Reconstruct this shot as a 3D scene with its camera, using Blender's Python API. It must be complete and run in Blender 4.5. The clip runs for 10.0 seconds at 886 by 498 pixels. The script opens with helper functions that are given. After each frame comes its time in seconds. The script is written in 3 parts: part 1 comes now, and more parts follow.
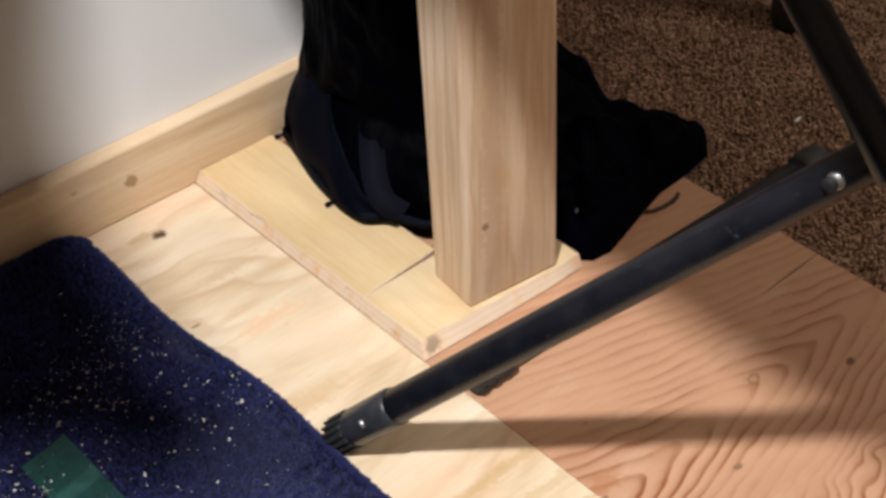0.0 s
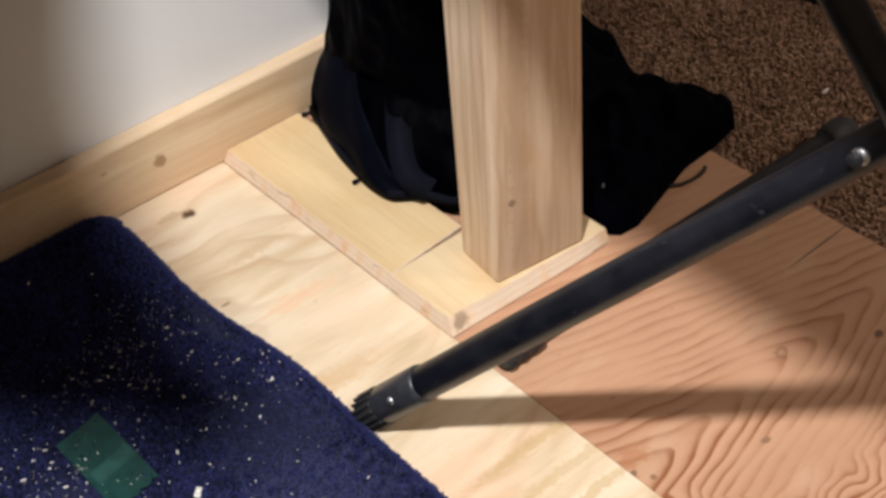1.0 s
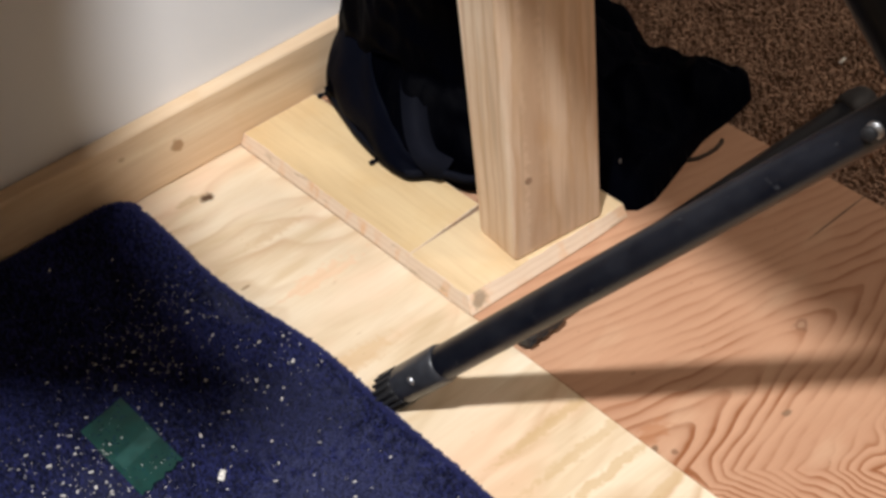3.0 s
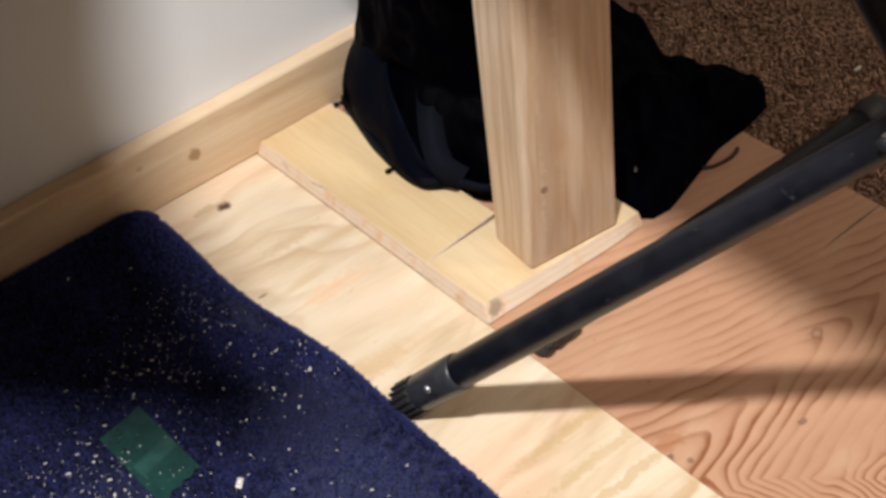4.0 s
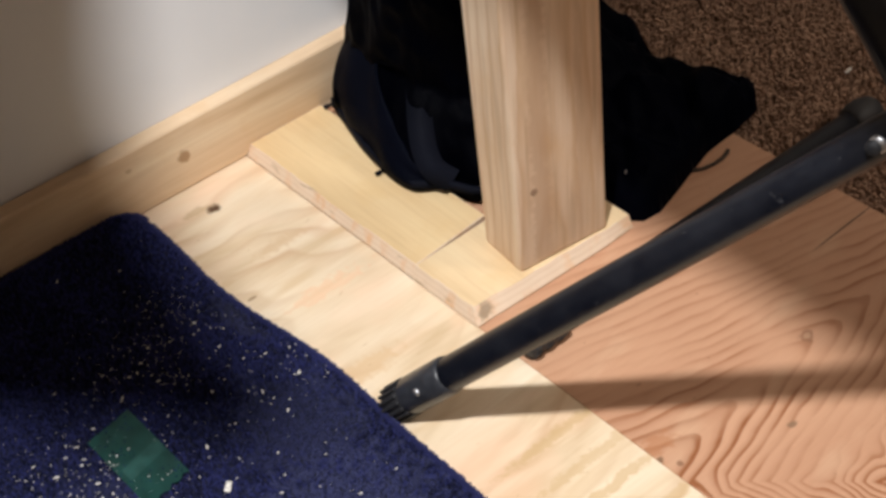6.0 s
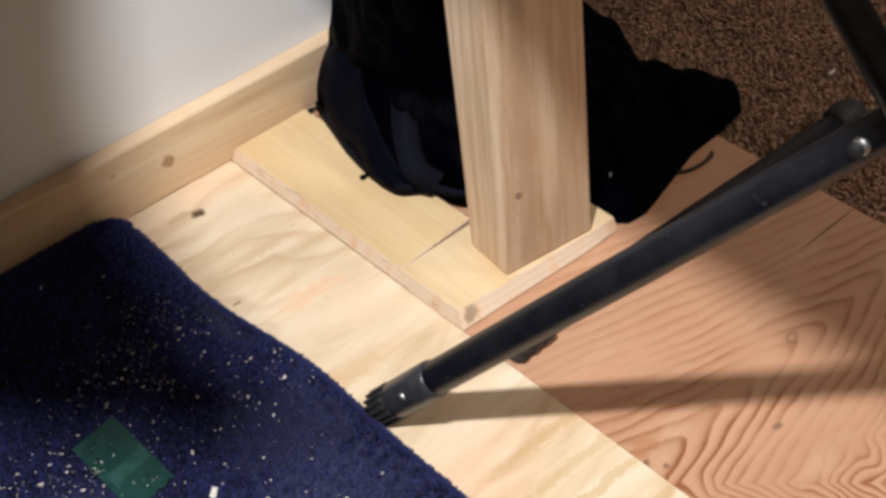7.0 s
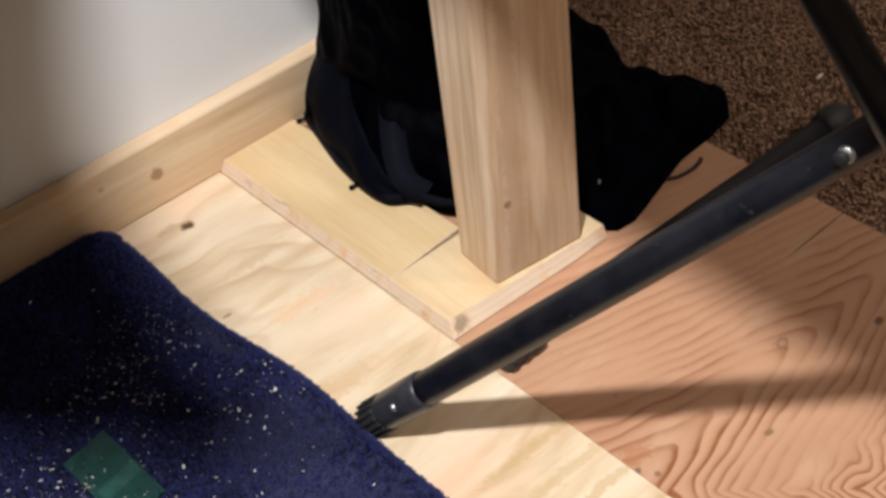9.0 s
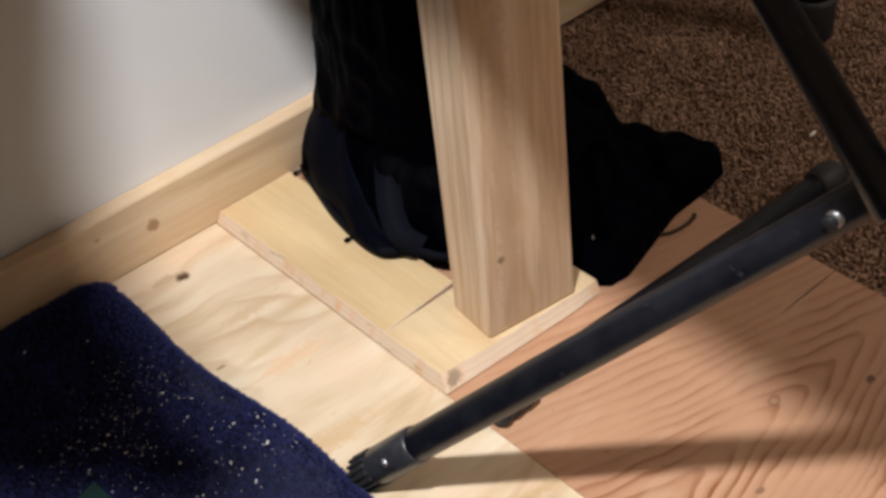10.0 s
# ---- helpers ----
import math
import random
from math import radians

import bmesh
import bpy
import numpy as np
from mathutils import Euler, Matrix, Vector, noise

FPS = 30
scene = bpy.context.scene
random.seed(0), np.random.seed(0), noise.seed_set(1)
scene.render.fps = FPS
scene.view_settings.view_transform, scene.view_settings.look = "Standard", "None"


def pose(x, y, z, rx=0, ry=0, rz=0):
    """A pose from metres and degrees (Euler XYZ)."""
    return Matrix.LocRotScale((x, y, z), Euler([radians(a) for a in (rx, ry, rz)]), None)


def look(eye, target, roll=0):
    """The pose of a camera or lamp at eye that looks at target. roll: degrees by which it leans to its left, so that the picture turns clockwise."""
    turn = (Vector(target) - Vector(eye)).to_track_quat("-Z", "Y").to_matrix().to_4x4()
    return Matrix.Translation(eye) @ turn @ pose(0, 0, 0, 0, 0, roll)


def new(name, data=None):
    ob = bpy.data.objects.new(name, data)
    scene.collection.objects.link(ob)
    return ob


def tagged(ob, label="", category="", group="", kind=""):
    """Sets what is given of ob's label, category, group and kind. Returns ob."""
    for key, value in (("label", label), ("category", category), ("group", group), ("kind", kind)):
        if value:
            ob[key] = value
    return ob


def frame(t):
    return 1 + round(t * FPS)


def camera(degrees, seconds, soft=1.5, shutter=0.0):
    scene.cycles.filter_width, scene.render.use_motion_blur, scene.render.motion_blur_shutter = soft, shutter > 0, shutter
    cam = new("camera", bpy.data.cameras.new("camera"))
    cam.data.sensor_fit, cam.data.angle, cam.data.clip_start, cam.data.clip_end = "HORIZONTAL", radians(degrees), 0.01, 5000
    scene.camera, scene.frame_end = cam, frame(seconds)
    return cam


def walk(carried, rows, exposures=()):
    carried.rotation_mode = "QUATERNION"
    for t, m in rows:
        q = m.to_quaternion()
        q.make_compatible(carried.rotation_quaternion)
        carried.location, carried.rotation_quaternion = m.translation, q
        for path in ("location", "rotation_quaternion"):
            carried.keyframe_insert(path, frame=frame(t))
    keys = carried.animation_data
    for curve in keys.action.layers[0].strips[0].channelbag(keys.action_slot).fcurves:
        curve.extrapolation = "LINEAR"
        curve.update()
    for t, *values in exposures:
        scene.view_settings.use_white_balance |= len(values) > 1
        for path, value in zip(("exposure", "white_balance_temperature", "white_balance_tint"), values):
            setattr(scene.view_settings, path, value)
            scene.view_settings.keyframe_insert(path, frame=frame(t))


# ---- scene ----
# camera
cam = camera(35.07, 10.0, soft=3.2)
PATH = [
    (0.0, (-0.4981, -0.5891, 0.7673), (0.0056, -0.0156, 0.1213), -1.34),
    (0.5, (-0.4976, -0.5902, 0.7698), (-0.0083, -0.0148, 0.1145), -2.26),
    (1.0, (-0.4969, -0.5914, 0.7737), (-0.0184, -0.0133, 0.1128), -3.03),
    (1.5, (-0.4970, -0.5915, 0.7739), (-0.0268, -0.0146, 0.1060), -3.67),
    (2.0, (-0.4953, -0.5930, 0.7765), (-0.0306, -0.0173, 0.1037), -4.25),
    (3.5, (-0.4933, -0.5927, 0.7797), (-0.0382, -0.0099, 0.1065), -5.39),
    (4.0, (-0.4950, -0.5933, 0.7834), (-0.0431, -0.0051, 0.1128), -5.61),
    (4.5, (-0.4922, -0.5939, 0.7845), (-0.0401, -0.0017, 0.1175), -5.72),
    (5.0, (-0.4918, -0.5935, 0.7831), (-0.0385, -0.0048, 0.1137), -5.53),
    (6.5, (-0.4897, -0.5933, 0.7831), (-0.0316, -0.0100, 0.1124), -5.32),
    (7.0, (-0.4886, -0.5932, 0.7829), (-0.0256, -0.0132, 0.1127), -5.24),
    (7.5, (-0.4858, -0.5930, 0.7841), (-0.0207, -0.0121, 0.1161), -5.54),
    (8.0, (-0.4848, -0.5932, 0.7835), (-0.0182, -0.0123, 0.1166), -5.46),
    (8.5, (-0.4832, -0.5925, 0.7828), (-0.0165, -0.0139, 0.1139), -5.43),
    (9.0, (-0.4833, -0.5934, 0.7857), (-0.0159, -0.0148, 0.1173), -5.72),
    (9.5, (-0.4812, -0.5952, 0.7916), (-0.0108, -0.0106, 0.1305), -6.04),
    (10.0, (-0.4793, -0.5952, 0.7947), (0.0043, -0.0032, 0.1500), -4.98),
]
walk(cam, [(t, look(e, a, r)) for t, e, a, r in PATH], [(0.0, -0.06), (9.0, -0.08), (10.0, -0.18)])

# light: one lamp high behind the viewer, an added fill light near the ceiling
world = bpy.data.worlds.new("world")
scene.world = world
world.use_nodes = True
world.node_tree.nodes["Background"].inputs[0].default_value = (0.9, 0.75, 0.6, 1)
world.node_tree.nodes["Background"].inputs[1].default_value = 0.05


def lamp(name, kind, m, power, colour, **more):
    data = bpy.data.lights.new(name, kind)
    data.energy, data.color = power, colour
    for key, value in more.items():
        setattr(data, key, value)
    ob = new(name, data)
    ob.matrix_world = m
    return ob


lamp("work_lamp", "SPOT", look((-0.64, -0.44, 1.70), (0.08, 0.03, 0.0)), 168, (0.965, 0.96, 0.98),
     spot_size=radians(42), spot_blend=0.75, shadow_soft_size=0.042)
# unseen area light, added only to lift the shaded parts
lamp("fill_light", "AREA", look((1.3, -1.5, 2.36), (0.4, 0.0, 0.0)), 31.0, (1.0, 0.87, 0.76), shape="SQUARE", size=0.5)

# ---- materials ----


class Mat:
    """A small builder for node materials."""

    def __init__(self, name, rough=0.6, metal=0.0, spec=0.5):
        self.m = bpy.data.materials.new(name)
        self.m.use_nodes = True
        self.nt = self.m.node_tree
        self.bsdf = self.nt.nodes["Principled BSDF"]
        self.bsdf.inputs["Roughness"].default_value = rough
        self.bsdf.inputs["Metallic"].default_value = metal
        self.bsdf.inputs["Specular IOR Level"].default_value = spec
        self.pos = self.node("ShaderNodeTexCoord").outputs["Object"]

    def node(self, kind, **props):
        n = self.nt.nodes.new(kind)
        for k, v in props.items():
            setattr(n, k, v)
        return n

    def link(self, a, b):
        if isinstance(a, (int, float)):
            b.default_value = a
        elif isinstance(a, tuple):
            b.default_value = (*a, 1) if len(b.default_value) == 4 and len(a) == 3 else a
        else:
            self.nt.links.new(a, b)

    def math(self, op, a, b=0.0, c=0.0):
        n = self.node("ShaderNodeMath", operation=op)
        for s, v in zip(n.inputs, (a, b, c)):
            self.link(v, s)
        return n.outputs[0]

    def vec(self, op, a, b):
        n = self.node("ShaderNodeVectorMath", operation=op)
        self.link(a, n.inputs[0])
        self.link(b, n.inputs[1])
        return n.outputs["Value"] if op in ("LENGTH", "DISTANCE") else n.outputs[0]

    def noise(self, scale, detail=3.0, rough=0.5, stretch=(1, 1, 1), shift=(0, 0, 0), distort=0.0):
        n = self.node("ShaderNodeTexNoise")
        p = self.vec("MULTIPLY", self.vec("ADD", self.pos, shift), stretch)
        self.link(p, n.inputs["Vector"])
        n.inputs["Scale"].default_value, n.inputs["Detail"].default_value = scale, detail
        n.inputs["Roughness"].default_value, n.inputs["Distortion"].default_value = rough, distort
        return n.outputs["Fac"]

    def ramp(self, fac, *stops):
        n = self.node("ShaderNodeValToRGB")
        el = n.color_ramp.elements
        for i, (p, c) in enumerate(stops):
            e = el[i] if i < 2 else el.new(p)
            e.position, e.color = p, (*c, 1) if isinstance(c, tuple) else (c, c, c, 1)
        self.link(fac, n.inputs[0])
        return n.outputs[0]

    def mix(self, fac, a, b, blend="MIX"):
        n = self.node("ShaderNodeMix", data_type="RGBA", blend_type=blend)
        self.link(fac, n.inputs[0])
        self.link(a, n.inputs[6])
        self.link(b, n.inputs[7])
        return n.outputs[2]

    def spot(self, col, place, size, colour, strength=1.0, wobble=0.35):
        """A knot, stain or paler patch with soft, uneven edge at a place, size in metres along x, y, z."""
        p = self.vec("DIVIDE", self.vec("SUBTRACT", self.pos, place), size)
        d = self.math("ADD", self.vec("LENGTH", p, (0, 0, 0)), self.math("MULTIPLY", self.math("SUBTRACT", self.noise(140, 2), 0.5), wobble * 4))
        f = self.ramp(d, (0.55, 1.0), (1.0, 0.0))
        return self.mix(self.math("MULTIPLY", f, strength), col, colour)

    def done(self, col, rough=None, height=None, bump=0.2, dist=0.001):
        self.link(col, self.bsdf.inputs["Base Color"])
        if rough is not None:
            self.link(rough, self.bsdf.inputs["Roughness"])
        if height is not None:
            n = self.node("ShaderNodeBump")
            n.inputs["Strength"].default_value, n.inputs["Distance"].default_value = bump, dist
            self.link(height, n.inputs["Height"])
            self.link(n.outputs[0], self.bsdf.inputs["Normal"])
        return self.m


def ring_value(m, centre, squash, count, wob=0.02, wob_scale=9.0, fine=0.004):
    """Growth rings of a flat-sawn veneer: nested long loops about a centre."""
    n1 = m.noise(wob_scale, 2, 0.5, (0.5, 1, 1))
    n2 = m.noise(60, 2, 0.5, (0.4, 1, 1))
    p = m.vec("MULTIPLY", m.vec("SUBTRACT", m.pos, centre), squash)
    d = m.vec("LENGTH", p, (0, 0, 0))
    d = m.math("ADD", d, m.math("MULTIPLY", m.math("SUBTRACT", n1, 0.5), wob))
    d = m.math("ADD", d, m.math("MULTIPLY", m.math("SUBTRACT", n2, 0.5), fine))
    return m.math("FRACT", m.math("MULTIPLY", d, count))


def arch_value(m, y0, open_, lean, count, wob, fine, seed=5):
    """Flat-sawn veneer: pointed arches along x, nested about the line y = y0."""
    xyz = m.node("ShaderNodeSeparateXYZ")
    m.link(m.pos, xyz.inputs[0])
    dy = m.math("SUBTRACT", xyz.outputs[1], y0)
    arm = m.math("SQRT", m.math("ADD", m.math("MULTIPLY", dy, dy), 0.00012))
    f = m.math("ADD", m.math("ADD", xyz.outputs[0], m.math("MULTIPLY", dy, lean)), m.math("MULTIPLY", arm, open_))
    f = m.math("ADD", f, m.math("MULTIPLY", m.math("SUBTRACT", m.noise(9, 2, 0.5, (0.7, 1.2, 1), (seed, 2, 0)), 0.5), wob))
    f = m.math("ADD", f, m.math("MULTIPLY", m.math("SUBTRACT", m.noise(50, 2, 0.5, (0.6, 1, 1), (seed, 0, 0)), 0.5), fine))
    return m.math("FRACT", m.math("MULTIPLY", f, count))


def pale_ply():
    m = Mat("pale_plywood", 0.5)
    a = m.noise(7, 4, 0.55, (0.45, 2.0, 1), distort=0.8)
    col = m.ramp(a, (0.32, (0.58, 0.42, 0.24)), (0.47, (0.76, 0.61, 0.42)), (0.66, (0.84, 0.72, 0.54)))
    rings = arch_value(m, 0.10, 3.4, 0.4, 9, 0.40, 0.04, 9)
    col = m.mix(m.math("MULTIPLY", m.math("MULTIPLY", m.ramp(rings, (0.45, 0.0), (0.85, 1.0), (1.0, 0.0)), m.ramp(m.noise(12, 2, 0.5, (0.5, 1, 1), (2, 7, 0)), (0.40, 0.1), (0.62, 1.0))), 0.95), col, (0.57, 0.38, 0.22))
    grain = m.noise(420, 3, 0.6, (0.06, 1, 1))
    col = m.mix(m.math("MULTIPLY", m.ramp(grain, (0.45, 0.0), (0.75, 1.0)), 0.25), col, (0.62, 0.44, 0.26))
    col = m.mix(m.ramp(m.noise(8, 3, 0.6, (0.8, 1.3, 1), (1, 4, 0)), (0.50, 0.0), (0.70, 0.55)), col, (0.86, 0.58, 0.40))
    band = m.noise(24, 3, 0.6, (0.16, 1.3, 1), (4, 3, 0), 0.5)
    col = m.mix(m.ramp(band, (0.54, 0.0), (0.68, 0.55)), col, (0.60, 0.42, 0.22))
    speck = m.ramp(m.noise(170, 2, 0.6, (0.5, 1, 1), (8, 1, 0)), (0.70, 0.0), (0.76, 1.0))
    col = m.mix(m.math("MULTIPLY", speck, 0.45), col, (0.45, 0.28, 0.13))
    for y, k in ((-0.118, 0.6), (-0.150, 0.5), (-0.178, 0.6), (-0.215, 0.5)):
        col = m.spot(col, (-0.03, y, 0), (0.075, 0.0055, 0.01), (0.56, 0.38, 0.18), k, 0.5)
    col = m.spot(col, (-0.065, 0.274, 0), (0.009, 0.006, 0.01), (0.09, 0.045, 0.02), 1.0)
    col = m.spot(col, (-0.079, 0.282, 0), (0.014, 0.006, 0.01), (0.50, 0.34, 0.18), 0.6)
    col = m.spot(col, (-0.108, 0.157, 0), (0.005, 0.002, 0.01), (0.30, 0.18, 0.09), 0.8)
    col = m.spot(col, (-0.113, 0.186, 0), (0.010, 0.004, 0.01), (0.62, 0.44, 0.26), 0.6)
    col = m.spot(col, (-0.056, 0.123, 0), (0.040, 0.010, 0.01), (0.80, 0.50, 0.30), 0.5, 0.6)
    col = m.spot(col, (-0.049, 0.195, 0), (0.030, 0.008, 0.01), (0.62, 0.43, 0.25), 0.5, 0.6)
    col = m.spot(col, (-0.09, 0.03, 0), (0.035, 0.012, 0.01), (0.66, 0.45, 0.24), 0.55, 0.5)
    return m.done(col, m.math("ADD", m.math("MULTIPLY", a, 0.2), 0.42), grain, 0.25, 0.0006)


def cathedral(m, y0, turn):
    """Flat-sawn fir face: pointed arches towards +x about y = y0; the lower arms bend away at the turn."""
    xyz = m.node("ShaderNodeSeparateXYZ")
    m.link(m.pos, xyz.inputs[0])
    x, dy = xyz.outputs[0], m.math("SUBTRACT", xyz.outputs[1], y0)
    arm = m.math("SQRT", m.math("ADD", m.math("MULTIPLY", dy, dy), 0.00010))
    f = m.math("ADD", x, m.math("ADD", m.math("MULTIPLY", arm, 4.0), m.math("MULTIPLY", dy, -0.35)))
    below = m.ramp(m.math("MULTIPLY", dy, -10.0), (0.24, 0.0), (0.55, 1.0))
    bend = m.math("ADD", turn, m.math("MULTIPLY", m.math("MAXIMUM", m.math("MINIMUM", m.math("SUBTRACT", -0.045, dy), 0.10), 0.0), 1.0))
    drop = m.math("MULTIPLY", m.math("MAXIMUM", m.math("SUBTRACT", bend, x), 0.0), -6.0)
    f = m.math("ADD", f, m.math("MULTIPLY", drop, below))
    f = m.math("ADD", f, m.math("MULTIPLY", m.math("SUBTRACT", m.noise(13, 2, 0.5, (0.6, 1.0, 1), (5, 2, 0)), 0.5), 0.10))
    f = m.math("ADD", f, m.math("MULTIPLY", m.math("SUBTRACT", m.noise(48, 2, 0.5, (0.5, 1, 1), (5, 0, 0)), 0.5), 0.020))
    deep = m.ramp(m.math("MULTIPLY", dy, -10.0), (0.66, 0.0), (0.9, 1.0))
    f = m.math("ADD", f, m.math("MULTIPLY", m.math("MULTIPLY", m.math("SUBTRACT", m.noise(30, 1, 0.4, (1, 1, 1), (1, 6, 0)), 0.5), 0.16), deep))
    return m.math("FRACT", m.math("MULTIPLY", f, 25.0)), m.ramp(m.math("MULTIPLY", dy, 10.0), (0.0, 1.0), (0.7, 0.42))


def fir_ply():
    m = Mat("fir_plywood", 0.5)
    a = m.noise(6, 3, 0.5, (0.5, 1.6, 1))
    base = m.ramp(a, (0.3, (0.50, 0.272, 0.162)), (0.7, (0.585, 0.336, 0.204)))
    rings, strong = cathedral(m, -0.190, 0.024)
    late = m.ramp(rings, (0.30, 0.0), (0.62, 0.35), (0.80, 1.0), (0.94, 0.95), (1.0, 0.0))
    fade = m.ramp(m.noise(14, 3, 0.55, (0.6, 1.2, 1), (3, 1, 0)), (0.38, 0.12), (0.62, 1.0))
    col = m.mix(m.math("MULTIPLY", m.math("MULTIPLY", m.math("MULTIPLY", late, strong), fade), 0.95), base, (0.25, 0.076, 0.020))
    col = m.mix(m.ramp(m.noise(20, 3, 0.6, (0.5, 1.2, 1), (7, 1, 0)), (0.56, 0.0), (0.74, 0.45)), col, (0.64, 0.42, 0.27))
    grain = m.noise(500, 3, 0.6, (0.05, 1, 1))
    col = m.mix(m.math("MULTIPLY", m.ramp(grain, (0.45, 0.0), (0.75, 1.0)), 0.25), col, (0.42, 0.22, 0.11))
    dirt = m.ramp(m.noise(210, 2, 0.6, (0.6, 1, 1), (2, 2, 0)), (0.71, 0.0), (0.76, 1.0))
    col = m.mix(m.math("MULTIPLY", dirt, 0.6), col, (0.20, 0.09, 0.045))
    col = m.spot(col, (0.169, -0.183, 0), (0.0085, 0.0065, 0.01), (0.24, 0.11, 0.06), 0.75)
    col = m.spot(col, (0.169, -0.183, 0), (0.0045, 0.0032, 0.01), (0.46, 0.27, 0.16), 0.9)
    col = m.spot(col, (0.092, -0.230, 0), (0.005, 0.003, 0.01), (0.24, 0.14, 0.08), 0.9)
    col = m.spot(col, (0.001, -0.186, 0), (0.004, 0.003, 0.01), (0.20, 0.11, 0.06), 0.9)
    col = m.spot(col, (0.292, -0.128, 0), (0.05, 0.0011, 0.01), (0.06, 0.03, 0.015), 0.9, 0.2)
    col = m.spot(col, (0.238, -0.222, 0), (0.006, 0.004, 0.01), (0.12, 0.055, 0.03), 0.9)
    col = m.spot(col, (0.009, -0.198, 0), (0.003, 0.003, 0.01), (0.22, 0.11, 0.06), 0.8)
    col = m.spot(col, (0.012, -0.175, 0), (0.016, 0.009, 0.01), (0.42, 0.18, 0.08), 0.6, 0.6)
    col = m.spot(col, (0.29, 0.02, 0), (0.016, 0.006, 0.01), (0.16, 0.08, 0.04), 0.8)
    return m.done(col, m.math("ADD", m.math("MULTIPLY", a, 0.2), 0.4), grain, 0.25, 0.0006)


def pine(name, grain_axis, tint=(1, 1, 1), knots=(), rings=None, rough=0.5, even=0.0, streak=0.0):
    """Planed pine: streaks along one axis, uneven tone, optional knots."""
    m = Mat(name, rough)
    s = [1.0, 1.0, 1.0]
    s["xyz".index(grain_axis)] = 0.05
    soft = [1.0, 1.0, 1.0]
    soft["xyz".index(grain_axis)] = 0.12
    a = m.noise(38, 3, 0.55, tuple(soft), (1.3, 0.4, 2.0), 0.4)
    c = [tuple(k * t for k, t in zip(q, tint)) for q in ((0.58, 0.42, 0.28), (0.72, 0.56, 0.41), (0.79, 0.66, 0.51))]
    c = [tuple(k + (v - k) * even for k, v in zip(q, c[1])) for q in c]
    col = m.ramp(a, (0.32, c[0]), (0.5, c[1]), (0.7, c[2]))
    if rings:
        late = m.ramp(ring_value(m, *rings), (0.55, 0.0), (0.86, 1.0), (1.0, 0.0))
        col = m.mix(m.math("MULTIPLY", late, 0.5), col, (0.50, 0.29, 0.14))
    g = m.noise(300, 4, 0.6, tuple(s))
    col = m.mix(m.math("MULTIPLY", m.ramp(g, (0.45, 0.0), (0.72, 1.0)), 0.3), col, (0.55, 0.35, 0.18))
    if streak:
        thin = [1.0, 1.0, 1.0]
        thin["xyz".index(grain_axis)] = 0.025
        lines = m.ramp(m.noise(170, 2, 0.5, tuple(thin), (6, 2, 1), 0.3), (0.54, 0.0), (0.66, 1.0))
        col = m.mix(m.math("MULTIPLY", lines, streak), col, (0.40, 0.25, 0.14))
    blot = m.noise(26, 4, 0.6, (1, 1, 1), (9, 1, 3))
    col = m.mix(m.ramp(blot, (0.52, 0.0), (0.72, 0.35)), col, tuple(k * t for k, t in zip((0.66, 0.46, 0.27), tint)))
    for place, size, colour, k in knots:
        col = m.spot(col, place, size, colour, k)
    return m.done(col, m.math("ADD", m.math("MULTIPLY", a, 0.15), rough - 0.08), g, 0.2, 0.0005)


def ply_edge():
    m = Mat("plywood_edge", 0.65)
    z = m.node("ShaderNodeSeparateXYZ")
    m.link(m.pos, z.inputs[0])
    w = m.math("FRACT", m.math("MULTIPLY", m.math("ADD", z.outputs[2], m.math("MULTIPLY", m.noise(30, 2), 0.001)), 250))
    col = m.ramp(w, (0.35, (0.74, 0.58, 0.43)), (0.5, (0.67, 0.50, 0.35)), (0.9, (0.73, 0.57, 0.42)))
    g = m.noise(220, 3, 0.6, (0.4, 0.4, 1))
    col = m.mix(m.math("MULTIPLY", g, 0.5), col, (0.74, 0.57, 0.41))
    col = m.mix(m.ramp(m.noise(45, 3, 0.6, (1, 1, 0.5), (3, 3, 0)), (0.52, 0.0), (0.66, 0.7)), col, (0.70, 0.40, 0.20))
    col = m.mix(m.ramp(m.noise(70, 3, 0.6, (0.5, 0.5, 2), (1, 5, 0)), (0.60, 0.0), (0.70, 0.6)), col, (0.36, 0.26, 0.15))
    col = m.spot(col, (0.012, 0.0, 0.007), (0.010, 0.02, 0.006), (0.26, 0.19, 0.12), 0.75)
    return m.done(col, None, g, 0.5, 0.0008)


def wall_paint():
    m = Mat("wall_paint", 0.7)
    n = m.noise(90, 4, 0.6)
    big = m.noise(4, 3)
    col = m.ramp(big, (0.3, (0.76, 0.765, 0.77)), (0.7, (0.82, 0.825, 0.83)))
    return m.done(col, None, n, 0.12, 0.001)


